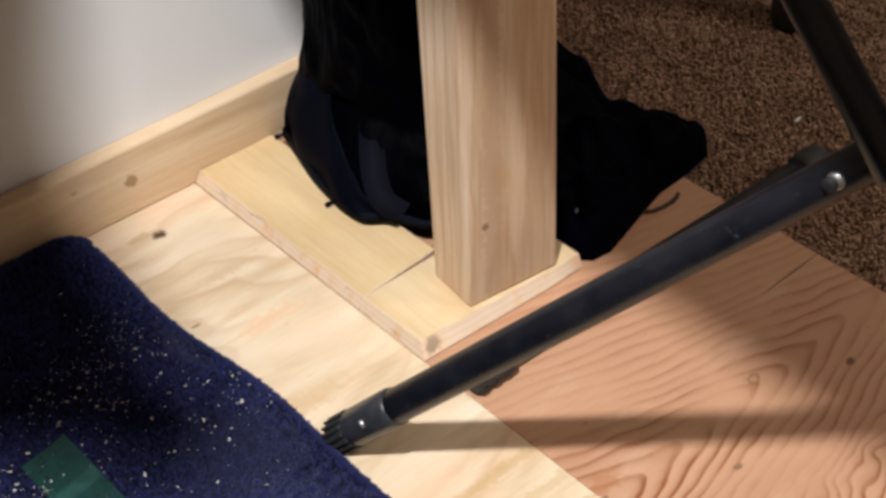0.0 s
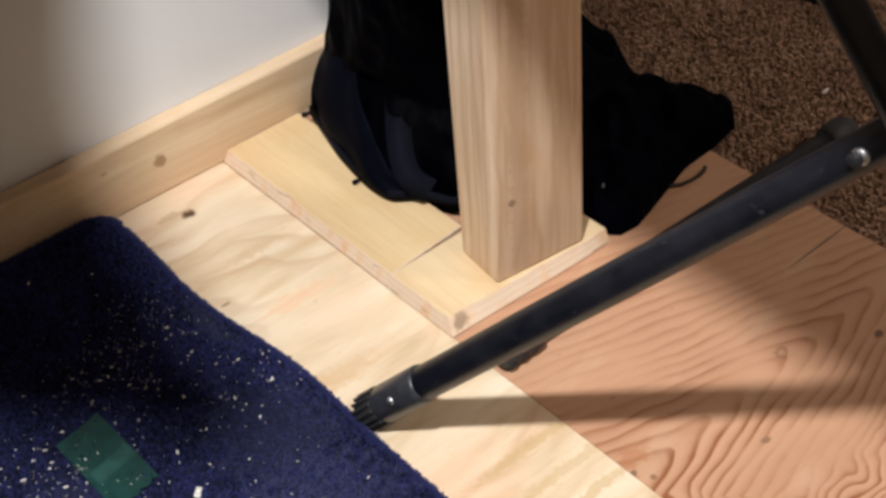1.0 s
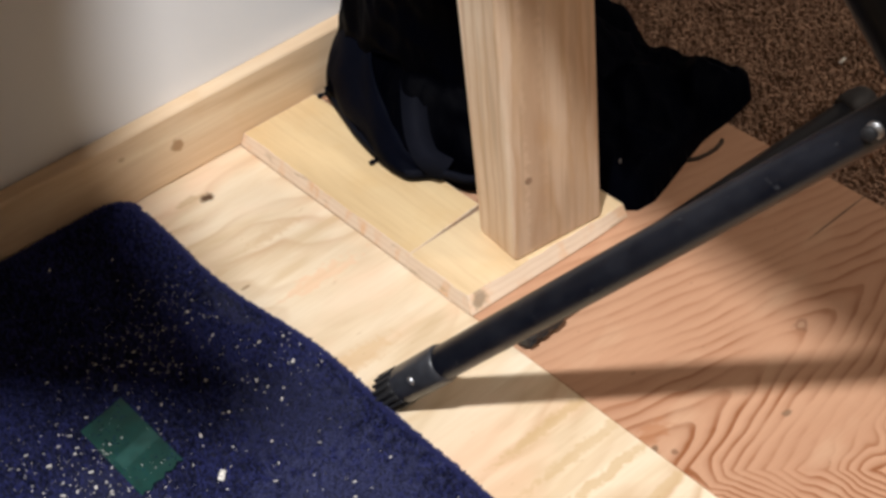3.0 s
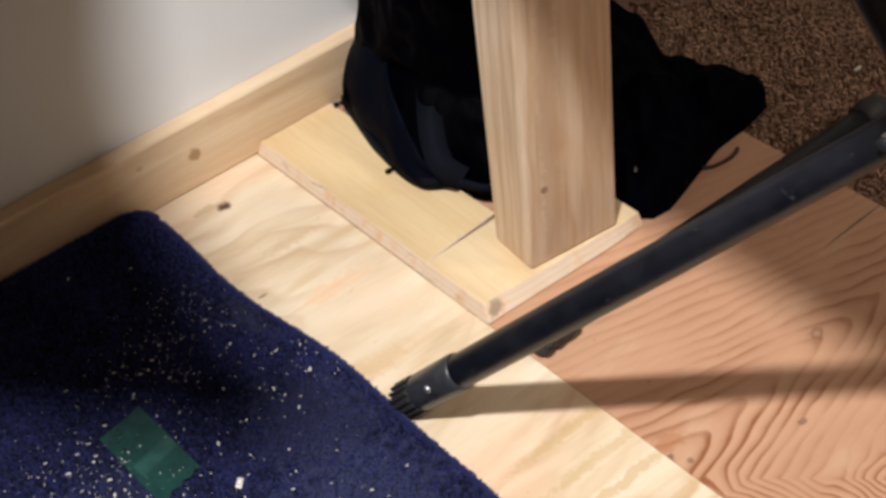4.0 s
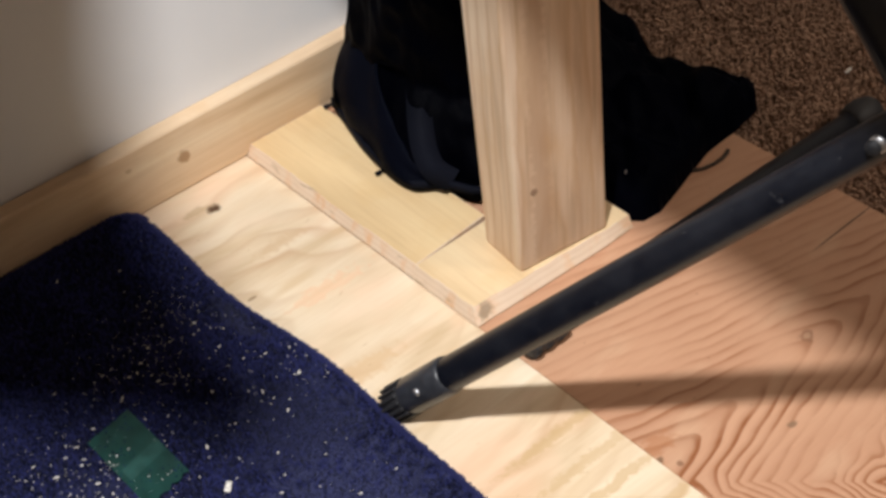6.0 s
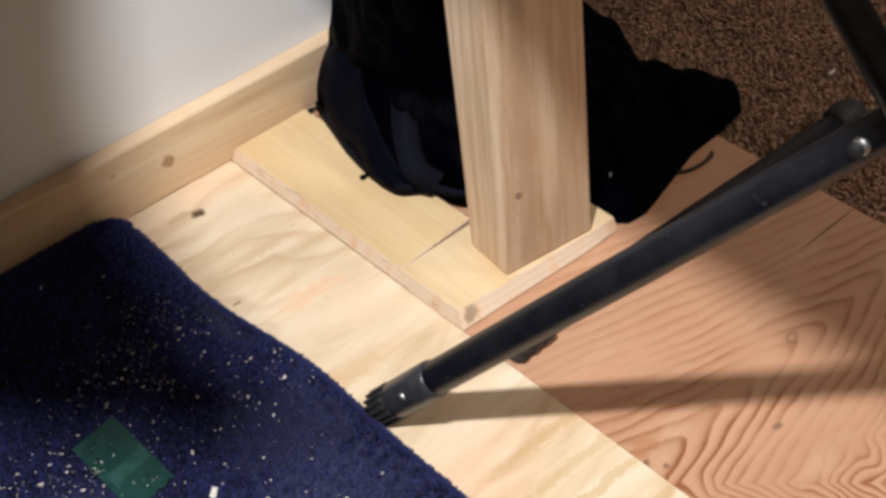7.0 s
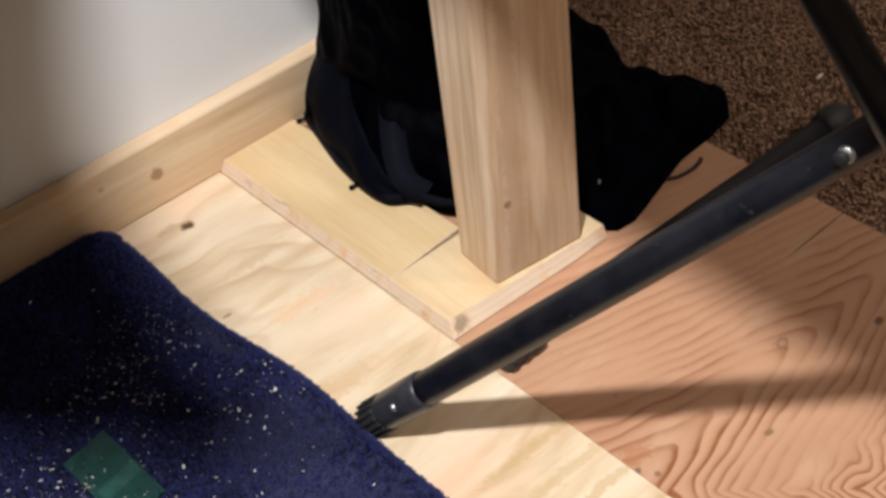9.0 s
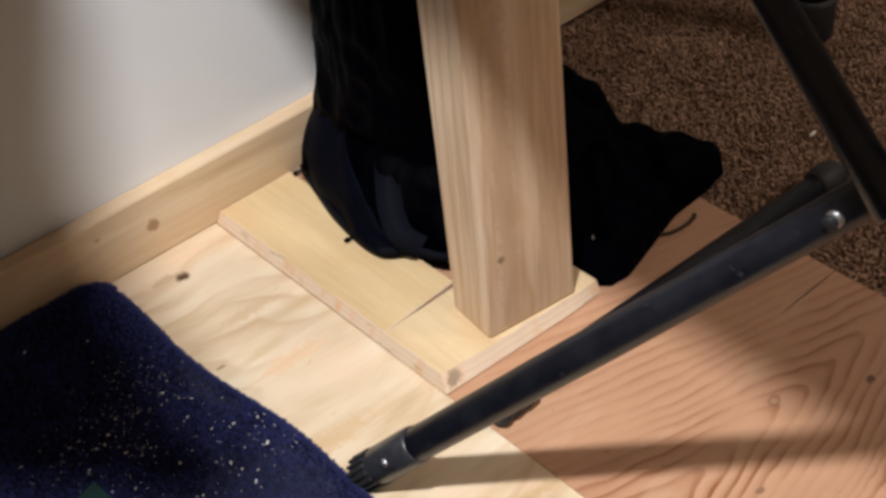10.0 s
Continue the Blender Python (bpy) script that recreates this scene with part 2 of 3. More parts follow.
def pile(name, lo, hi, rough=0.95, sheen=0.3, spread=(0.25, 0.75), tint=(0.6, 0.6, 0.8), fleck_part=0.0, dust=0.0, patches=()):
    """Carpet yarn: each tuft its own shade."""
    m = Mat(name, rough, spec=0.15)
    geo = m.node("ShaderNodeNewGeometry")
    big = m.ramp(m.noise(13, 5, 0.65), (0.30, 0.0), (0.72, 1.0))
    fleck = m.ramp(m.noise(130, 2, 0.6), (0.38, 0.0), (0.62, 1.0))
    f = m.math("ADD", m.math("MULTIPLY", geo.outputs["Random Per Island"], 0.75 - fleck_part), m.math("MULTIPLY", big, 0.25 + dust))
    f = m.math("ADD", f, m.math("MULTIPLY", fleck, fleck_part))
    col = m.ramp(f, (spread[0], lo), (spread[1], hi))
    # paler areas at fixed places: dust, and lit parts put into the colour
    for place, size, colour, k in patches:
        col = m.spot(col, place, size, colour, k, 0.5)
    m.bsdf.inputs["Sheen Weight"].default_value = sheen
    m.bsdf.inputs["Sheen Tint"].default_value = (*tint, 1)
    return m.done(col)


def plain(name, colour, rough=0.5, metal=0.0, scale=60, vary=0.25, bump=0.1, spec=0.5):
    m = Mat(name, rough, metal, spec)
    n = m.noise(scale, 4, 0.6)
    lo = tuple(c * (1 - vary) for c in colour)
    hi = tuple(min(1, c * (1 + vary)) for c in colour)
    col = m.ramp(n, (0.3, lo), (0.7, hi))
    return m.done(col, m.math("ADD", rough - 0.08, m.math("MULTIPLY", n, 0.16)), n, bump, 0.0006)


def worn_paint():
    """Black paint on steel tube: dull, dusty in patches, with fine pale scuffs."""
    m = Mat("black_painted_steel", 0.34, spec=0.38)
    dust = m.noise(28, 5, 0.65)
    col = m.ramp(dust, (0.35, (0.0042, 0.0052, 0.0092)), (0.70, (0.0145, 0.0160, 0.0215)))
    scuff = m.ramp(m.noise(240, 3, 0.6, (1, 0.25, 0.25), (1, 2, 5)), (0.66, 0.0), (0.72, 1.0))
    col = m.mix(m.math("MULTIPLY", scuff, 0.5), col, (0.11, 0.11, 0.115))
    return m.done(col, m.math("ADD", 0.26, m.math("MULTIPLY", dust, 0.25)), dust, 0.05, 0.0005)


def fabric(name, colour):
    m = Mat(name, 0.5, spec=0.010)
    w1 = m.noise(900, 2, 0.5, (1, 1, 0.4))
    big = m.noise(14, 4)
    col = m.ramp(big, (0.3, tuple(c * 0.7 for c in colour)), (0.7, tuple(c * 1.4 for c in colour)))
    return m.done(col, m.math("ADD", 0.38, m.math("MULTIPLY", w1, 0.2)), m.math("ADD", w1, m.math("MULTIPLY", m.noise(70, 3), 2.0)), 0.35, 0.001)


PALE, FIR, EDGE, WALL = pale_ply(), fir_ply(), ply_edge(), wall_paint()
BASE = pine("baseboard_pine", "x", (1.02, 0.97, 0.86), [((-0.062, 0.313, 0.036), (0.0075, 0.02, 0.008), (0.36, 0.20, 0.09), 0.85),
                                                     ((-0.115, 0.313, 0.05), (0.004, 0.02, 0.003), (0.45, 0.28, 0.14), 0.6)])
POST = pine("post_pine", "z", (1.0, 0.96, 0.92), [((0.0735, 0.0115, 0.087), (0.0035, 0.006, 0.004), (0.10, 0.05, 0.03), 0.95),
                                                  ((0.080, 0.009, 0.25), (0.011, 0.012, 0.9), (0.50, 0.33, 0.21), 0.55),
                                                  ((0.118, 0.004, 0.20), (0.004, 0.010, 0.6), (0.54, 0.37, 0.24), 0.45)],
            ((0.085, -0.02, 0.10), (1.0, 1.0, 0.035), 95, 0.012, 12, 0.002), streak=0.32)
PLATE = pine("plate_ply", "y", (1.07, 1.05, 0.86), (), None, 0.55, 0.6)
STRIP = pine("strip_ply", "y", (1.06, 1.01, 0.76), (), None, 0.55, 0.6)
BENCH = pine("bench_pine", "y")
# patches hold rug dust and the rug's brighter lit areas as yarn colour
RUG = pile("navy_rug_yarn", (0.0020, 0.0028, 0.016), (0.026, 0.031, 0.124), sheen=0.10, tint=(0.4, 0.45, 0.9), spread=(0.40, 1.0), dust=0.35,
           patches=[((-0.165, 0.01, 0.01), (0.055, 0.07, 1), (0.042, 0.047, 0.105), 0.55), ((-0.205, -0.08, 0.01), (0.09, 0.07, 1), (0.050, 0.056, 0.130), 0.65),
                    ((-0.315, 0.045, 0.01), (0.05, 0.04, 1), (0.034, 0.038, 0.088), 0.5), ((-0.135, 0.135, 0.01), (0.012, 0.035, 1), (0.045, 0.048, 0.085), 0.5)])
RUG_BACK = plain("rug_backing", (0.005, 0.006, 0.022), 0.95)
CARPET = pile("brown_carpet_yarn", (0.19, 0.112, 0.073), (0.52, 0.345, 0.245), sheen=0.1, tint=(0.8, 0.7, 0.6), fleck_part=0.42)
CARPET_BACK = plain("carpet_backing", (0.22, 0.15, 0.10), 0.95, scale=200)
TUBE = worn_paint()
RUBBER = plain("black_rubber", (0.020, 0.020, 0.022), 0.6, 0, 200, 0.3, 0.2)
STEEL = plain("zinc_steel", (0.55, 0.56, 0.57), 0.42, 1.0, 150, 0.15)
BAG = fabric("black_nylon", (0.0004, 0.0005, 0.0013))
BAG_TRIM = fabric("black_webbing", (0.0062, 0.0070, 0.0110))
BAG_PANEL = fabric("dark_nylon_panel", (0.0019, 0.0024, 0.0052))
# same nylon, bluer and lighter: light on the flap put into its colour
BAG_LIT = fabric("lit_nylon", (0.0010, 0.0014, 0.0036))
SLEEVE = plain("scuffed_grey_sleeve", (0.035, 0.037, 0.043), 0.34, 0, 90, 0.4, 0.05)
CORD = plain("brown_cord", (0.045, 0.028, 0.018), 0.8)
CHIP = plain("sawdust", (0.72, 0.69, 0.63), 0.9, 0, 400, 0.4)
TAPE = plain("green_tape", (0.006, 0.042, 0.036), 0.35, 0, 70, 0.3, 0.25)
CREASE = plain("tape_crease", (0.016, 0.062, 0.054), 0.35, 0, 70, 0.3)
CEIL = plain("ceiling_paint", (0.75, 0.74, 0.72), 0.8)

# ---- mesh tools ----


def mesh_from(name, bm, material, smooth=False):
    me = bpy.data.meshes.new(name)
    bm.normal_update()
    bm.to_mesh(me)
    bm.free()
    me.materials.append(material)
    if smooth:
        me.polygons.foreach_set("use_smooth", [True] * len(me.polygons))
    return me


def part(name, bm, material, parent=None, label="", smooth=False):
    ob = new(name, mesh_from(name, bm, material, smooth))
    if parent:
        ob.parent = parent
    return tagged(ob, label)


def raw(name, verts, faces, material, parent=None, smooth=False):
    me = bpy.data.meshes.new(name)
    me.from_pydata(verts, [], faces)
    me.materials.append(material)
    if smooth:
        me.polygons.foreach_set("use_smooth", [True] * len(me.polygons))
    ob = new(name, me)
    if parent:
        ob.parent = parent
    return ob


def box(x0, x1, y0, y1, z0, z1, bevel=0.0, seg=2, bm=None, m=None):
    bm = bm or bmesh.new()
    r = bmesh.ops.create_cube(bm, size=1.0, matrix=Matrix.Translation(((x0 + x1) / 2, (y0 + y1) / 2, (z0 + z1) / 2)) @ Matrix.Diagonal((x1 - x0, y1 - y0, z1 - z0, 1)))
    vs = r["verts"]
    if bevel:
        es = {e for v in vs for e in v.link_edges}
        out = bmesh.ops.bevel(bm, geom=list(es), offset=bevel, segments=seg, profile=0.5, affect="EDGES")
        vs = out["verts"]
    if m is not None:
        bmesh.ops.transform(bm, matrix=m, verts=bm.verts[:])
    return bm


def rod(a, b, profile, sides=32, bm=None):
    """A turned bar from a to b; profile: (place 0..1 along, radius) pairs."""
    bm = bm or bmesh.new()
    a, b = Vector(a), Vector(b)
    q = (b - a).to_track_quat("Z", "Y").to_matrix()
    loops = []
    for s, r in profile:
        c = a.lerp(b, s)
        loops.append([bm.verts.new(c + q @ Vector((r * math.cos(2 * math.pi * i / sides), r * math.sin(2 * math.pi * i / sides), 0))) for i in range(sides)])
    for p, n in zip(loops, loops[1:]):
        for i in range(sides):
            bm.faces.new((p[i], p[(i + 1) % sides], n[(i + 1) % sides], n[i]))
    bm.faces.new(loops[0][::-1])
    bm.faces.new(loops[-1])
    return bm


def empty(name, at=(0, 0, 0)):
    ob = new(name)
    ob.empty_display_size = 0.02
    return ob


rnd = random.Random(4)

# ---- the room ----
W = 0.3315          # face of the wall
tagged(part("wall_north", box(-2.2, 2.4, W, W + 0.12, -0.02, 2.4), WALL), "painted off-white wall above a pine baseboard", "wall", kind="structure")
tagged(part("wall_south", box(-2.2, 2.4, -3.12, -3.0, -0.02, 2.4), WALL), "plain off-white painted wall", "wall", kind="structure")
tagged(part("wall_west", box(-2.32, -2.2, -3.12, W + 0.12, -0.02, 2.4), WALL), "plain off-white painted wall", "wall", kind="structure")
tagged(part("wall_east", box(2.4, 2.52, -3.12, W + 0.12, -0.02, 2.4), WALL), "plain off-white painted wall", "wall", kind="structure")
tagged(part("ceiling", box(-2.32, 2.52, -3.12, W + 0.12, 2.4, 2.5), CEIL), "plain white painted ceiling", "ceiling", kind="structure")
tagged(part("baseboard", box(-2.2, 2.4, 0.3130, W - 0.0005, 0.0005, 0.0682, 0.0022, 2), BASE), "knotty natural pine baseboard along the wall", "baseboard", kind="structure")

floor = tagged(empty("floor"), "plywood sheets laid over brown carpet", "floor", kind="structure")
part("plywood_sheet", box(-2.2, -0.0001, -3.0, W, -0.018, 0.0, 0.0006, 1), PALE, floor, "pale plywood sheet with streaky grain")
part("plywood_sheet", box(0.0001, 0.3246, -3.0, W, -0.018, 0.0, 0.0005, 1), FIR, floor, "reddish fir plywood with dark looping grain")

carpet = tagged(part("carpet", box(0.3255, 2.4, -3.0, W, -0.03, -0.012), CARPET_BACK), "speckled brown cut-pile carpet", "carpet", kind="structure")


def tufts(name, spots, r, h, lean, material, parent):
    """Many short pointed yarn tufts, one island each."""
    vs, fs = [], []
    for x, y, z in spots:
        a = rnd.random() * 6.283
        k = r * rnd.uniform(0.7, 1.3)
        tx, ty = rnd.gauss(0, lean), rnd.gauss(0, lean)
        hh = h * rnd.uniform(0.7, 1.2)
        n = len(vs)
        for i in range(4):
            vs.append((x + k * math.cos(a + i * 1.571), y + k * math.sin(a + i * 1.571), z))
        for i in range(4):
            vs.append((x + tx + 0.6 * k * math.cos(a + i * 1.571), y + ty + 0.6 * k * math.sin(a + i * 1.571), z + hh))
        for i in range(4):
            j = (i + 1) % 4
            fs.append((n + i, n + j, n + 4 + j, n + 4 + i))
        fs.append((n + 4, n + 5, n + 6, n + 7))
    ob = raw(name, vs, fs, material, parent)
    ob["kind"] = "stuff"
    return ob


spots = []
step = 0.0031
for i in range(int(0.62 / step)):
    for j in range(int(0.70 / step)):
        x, y = 0.3275 + i * step + rnd.uniform(-1, 1) * step * 0.4, -0.38 + j * step + rnd.uniform(-1, 1) * step * 0.4
        if y < W - 0.003:
            spots.append((x, y, -0.013))
tufts("carpet_pile", spots, 0.0023, 0.0095, 0.0016, CARPET, carpet)

# ---- wooden base plate, post and unseen bench top ----
bench = tagged(empty("wooden_bench"), "raw pine bench with a post on a thin plywood foot plate", "bench")


def slab(name, x0, x1, y0, y1, z0, z1, label):
    bm = box(x0, x1, y0, y1, z0, z1, 0.0009, 2)
    long = [e for e in bm.edges if e.calc_length() > 0.03]
    bmesh.ops.subdivide_edges(bm, edges=long, cuts=24, use_grid_fill=True)
    ob = part(name, bm, EDGE, bench, label)
    me = ob.data
    for v in me.vertices:
        if v.co.z > 0.006:
            wear = 0.0012 * noise.noise((v.co.x * 70, v.co.y * 70, 4))
            v.co.x += (0.0072 + wear) * max(0.0, 1 - max(0.0, v.co.x - x0 - 0.001) / 0.04)
            v.co.y += (0.0140 + wear - 0.075 * min(v.co.x, 0.15)) * max(0.0, 1 - max(0.0, v.co.y - y0 - 0.001) / 0.06) * (y0 < 0.05)
        elif v.co.x < x0 + 0.003:
            v.co.x += 0.0022 * (v.co.z < 0.0022)
        if y0 < 0.05 and v.co.z <= 0.006 and v.co.y < y0 + 0.003:
            v.co.y += 0.0040 - 0.05 * min(v.co.x, 0.13)
        if y0 > 0.05 and v.co.y < y0 + 0.004:
            v.co.y += 0.0048 * max(0.0, (v.co.x - 0.012) / 0.074)
    me.materials.append(PLATE if x1 > 0.1 else STRIP)
    for p in me.polygons:
        if p.normal.z > 0.93:
            p.material_index = 1
    return ob


slab("foot_plate", -0.0034, 0.1690, -0.0030, 0.0809, 0.0006, 0.0124, "thin plywood foot plate with a chipped edge")
slab("foot_strip", -0.0030, 0.0857, 0.0812, 0.3126, 0.0006, 0.0119, "thin plywood strip running to the wall")
PA = -0.1226
shear = Matrix(((1, 0, -0.0205, 0), (0, 1, 0.0243, 0), (0, 0, 1, 0), (0, 0, 0, 1)))
post_m = Matrix.Translation((0.0573, 0.0120, 0.0124)) @ shear @ Matrix.Rotation(PA, 4, "Z")
part("post", box(0, 0.088, 0, 0.0497, 0, 0.668, 0.0030, 3, m=post_m), POST, bench, "planed pine upright with straight grain")
# unseen top, set so its edge casts the shade on floor, post and wall
part("unseen_top", box(0, 0.47, -0.50, 0.325, 0.681, 0.719, 0.002, 2, m=Matrix.Translation((-0.143, 0, 0)) @ Matrix.Rotation(radians(-1.5), 4, "Z")), BENCH, bench)

# ---- unseen board on the wall, added to shade the rug and the wall's left ----
shelf = tagged(empty("shade_board"), "added pine board out of view that shades rug and wall", "shelf")
bm = bmesh.new()
# outline follows the shade it has to cast, not a known shelf
outline = [(-0.420, -0.236), (-0.407, -0.165), (-0.397, -0.110), (-0.372, -0.058), (-0.325, -0.016), (-0.25, W), (-0.905, W)]
low = bm.faces.new([bm.verts.new((x, y, 0.900)) for x, y in outline])
up = bmesh.ops.extrude_face_region(bm, geom=[low])
bmesh.ops.translate(bm, vec=(0, 0, 0.018), verts=[g for g in up["geom"] if isinstance(g, bmesh.types.BMVert)])
bmesh.ops.recalc_face_normals(bm, faces=bm.faces[:])
part("board", bm, BENCH, shelf)
part("batten", box(-0.85, -0.30, W - 0.02, W, 0.860, 0.8995, 0.002, 2), BENCH, shelf)

# ---- black tubular stand ----
stand = tagged(empty("tube_stand"), "black painted steel tube stand with ribbed rubber foot", "stand")
F, R = Vector((-0.0990, -0.0236, 0.0135)), Vector((0.0254, -0.2915, 0.3267))
axis = (R - F).normalized()
end = F + axis * 0.80
L = 0.80
rt = 0.0127
sag = (Vector((-0.3, -0.75, -0.55)) - axis * Vector((-0.3, -0.75, -0.55)).dot(axis)).normalized() * 0.0026
part("main_tube", rod(F + axis * 0.034, end + sag, [(0, rt * 0.98), (0.002, rt), (0.30, 0.0125), (0.52, 0.0115), (0.998, 0.0108), (1, 0.0100)], 40), TUBE, stand, "", True)
part("sleeve", rod(F + axis * 0.012, F + axis * 0.062, [(0, 0.0133), (0.05, 0.0145), (0.90, 0.0145), (0.97, 0.0138), (1, 0.0128)], 40), SLEEVE, stand, "", True)


def ribbed_foot():
    """Rubber foot: a cup with lengthwise ribs round it."""
    a, b = F - axis * 0.012, F + axis * 0.013
    bm = rod(a, b, [(0, 0.010), (0.08, 0.0122), (0.9, 0.0135), (1, 0.0128)], 32)
    return bm


rubber = part("rubber_foot", ribbed_foot(), RUBBER, stand, "ribbed black rubber foot", True)
rib_mesh = mesh_from("rib", box(-0.0012, 0.0012, -0.0013, 0.0013, -0.010, 0.012, 0.0005, 1), RUBBER)
rib_turn = axis.to_track_quat("Z", "Y").to_matrix().to_4x4()
for i in range(16):
    rib = new("rib", rib_mesh)
    rib.matrix_world = Matrix.Translation(F) @ rib_turn @ Matrix.Rotation(i * math.tau / 16, 4, "Z") @ Matrix.Translation((0.0138, 0, 0))
    rib.parent = rubber


def along(s):
    return F + axis * s


def facing(p, towards):
    """The point on the tube's skin beside the axis point p, turned towards a place, and the outward direction there."""
    d = Vector(towards) - p
    d = (d - axis * d.dot(axis)).normalized()
    return p + d * (rt if p.z < 0.2 else 0.0110), d


# bolt end on the tube, partly covered by a black disc
bp, bd = facing(along(0.441) + sag * 0.5, (-0.49, -0.62, 0.62))
bolt = part("bolt", rod(bp - bd * 0.003, bp + bd * 0.0022, [(0, 0.0050), (0.7, 0.0050), (1, 0.0042)], 28), STEEL, stand, "zinc-plated bolt end", True)
# black disc put in for the dark hole, leaving a steel crescent
bc = bp - axis * 0.0026
part("cap", rod(bc - bd * 0.003, bc + bd * 0.0040, [(0, 0.0044), (0.8, 0.0044), (1, 0.0037)], 24), RUBBER, bolt, "black disc standing for the dark hole beside the bolt", True)
# small steel dome added to give the sleeve its glint
pp, pd = facing(along(0.036), (-0.5, -0.6, 0.78))
part("glint_dome", rod(pp, pp + pd * 0.0035, [(0, 0.0032), (0.6, 0.0030), (1, 0.0014)], 12), STEEL, stand, "small steel dome added for the glint on the sleeve", True)


# bar on the floor that crosses behind the tube
BY, BZ, BR = -0.0435, 0.0118, 0.0114
part("foot_bar", rod((0.030, BY, BZ), (0.400, -0.0565, BZ), [(0, BR), (1, BR)], 32), TUBE, stand, "black painted bar lying on the floor", True)
bar_end = part("bar_end", rod((0.002, BY - 0.0045, BZ), (0.040, BY - 0.0045, BZ), [(0, 0.0085), (0.06, 0.0102), (0.5, 0.0110), (0.94, 0.0117), (1, 0.0112)], 28), RUBBER, stand, "ribbed black rubber end cap", True)
rib_short = mesh_from("rib", box(-0.0030, 0.0030, -0.0012, 0.0012, -0.0012, 0.0012, 0.0004, 1), RUBBER)
for k in range(3):
    for i in range(14):
        rib = new("rib", rib_short)
        rib.matrix_world = Matrix.Translation((0.0075 + 0.0120 * k, BY - 0.0045, BZ)) @ Matrix.Rotation(i * math.tau / 14, 4, "X") @ Matrix.Translation((0, 0, 0.0109))
        rib.parent = bar_end
part("bar_cap", rod((0.390, -0.0562, BZ), (0.428, -0.0576, BZ), [(0, 0.0116), (0.08, 0.0140), (0.3, 0.0158), (0.55, 0.0160), (0.8, 0.0138), (0.93, 0.0098), (1, 0.0040)], 28), RUBBER, stand, "round black rubber end cap", True)

# diagonal struts that branch off the main tube
J = Vector((0.0260, -0.3190, 0.3600))
LEG = Vector((0.21, 0.81, 0.55)).normalized()
part("strut", rod(J - LEG * 0.016, J + LEG * 0.36, [(0, 0.0105), (0.99, 0.0105), (1, 0.010)], 28), TUBE, stand, "", True)
J2 = J + axis * 0.14
part("strut", rod(J2 - LEG * 0.004, J2 + LEG * 0.32, [(0, 0.0105), (0.99, 0.0105), (1, 0.010)], 28), TUBE, stand, "", True)

# ---- navy rug with sawdust and tape ----
BACK = 0.3105


def rug_edge(y):
    """Where the rug's long side runs."""
    e = -0.1100 - 0.013 / (1 + math.exp(-(y - 0.125) / 0.035)) - 0.006 * math.exp(-((y + 0.16) / 0.06) ** 2) + 0.002 * math.sin(y * 31)
    if y > BACK - 0.026:
        k = min(1.0, (y - BACK + 0.026) / 0.026)
        e -= 0.026 * (1 - math.sqrt(max(0.0, 1 - k * k)))
    return e


def rug_top(x, y):
    """Height of the rug's backing under the pile: rolled edges, a slight swell towards the wall."""
    d = min(rug_edge(y) - x, (BACK - y) * 1.0)
    k = max(0.0, min(1.0, d / 0.011))
    z = 0.0088 * math.sqrt(max(0.0, 1 - (1 - k) ** 2)) + 0.0005
    swell = 0.0095 * max(0.0, min(1.0, (y - 0.20) / 0.09)) * k
    return z + swell + 0.0011 * noise.noise((x * 16, y * 16, 0))


rug = tagged(empty("rug"), "navy blue cut-pile rug strewn with sawdust", "rug")
vs, fs = [], []
ny, nx = 150, 60
for i in range(ny + 1):
    y = -0.75 + (BACK + 0.75) * (1 - (1 - i / ny) ** 1.3)
    e = rug_edge(y)
    for j in range(nx + 1):
        x = e - 0.62 * (j / nx) ** 2
        vs.append((x, y, rug_top(x, y)))
for i in range(ny):
    for j in range(nx):
        a = i * (nx + 1) + j
        fs.append((a, a + nx + 1, a + nx + 2, a + 1))
top_count = len(vs)
vs += [(x, y, 0.0004) for x, y, z in vs]
for i in range(ny):
    for j in range(nx):
        a = top_count + i * (nx + 1) + j
        fs.append((a, a + 1, a + nx + 2, a + nx + 1))
raw("backing", vs, fs, RUG_BACK, rug, True)
spots = []
step = 0.0018
for i in range(int(0.34 / step)):
    for j in range(int(0.53 / step)):
        y = -0.22 + j * step + rnd.uniform(-1, 1) * step * 0.5
        if y > BACK - 0.0008:
            continue
        x = rug_edge(y) - i * step - rnd.uniform(0, 1) * step
        if x < -0.43:
            continue
        spots.append((x, y, rug_top(x, y) - 0.0006))
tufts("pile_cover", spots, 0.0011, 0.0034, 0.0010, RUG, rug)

def roll_point(x, y):
    return (x, y, 0.0082 + 0.0080 * max(0.0, min(1.0, (y - 0.20) / 0.09)))


roll_line = [roll_point(rug_edge(y) - 0.0035, y) for y in (-0.70 + 0.0165 * k for k in range(59))]
roll_line += [roll_point(rug_edge(BACK - 0.026) - 0.026 + 0.0225 * math.cos(a), BACK - 0.026 + 0.0225 * math.sin(a)) for a in (0.2 * k for k in range(1, 8))]
roll_line += [roll_point(-0.16 - 0.02 * k, BACK - 0.0035) for k in range(1, 26)]
# lighter yarn on the rolled edge stands for the light caught there
LIT_EDGE = pile("lit_edge_navy_yarn", (0.012, 0.014, 0.055), (0.030, 0.034, 0.125), sheen=0.25, tint=(0.4, 0.45, 0.9))


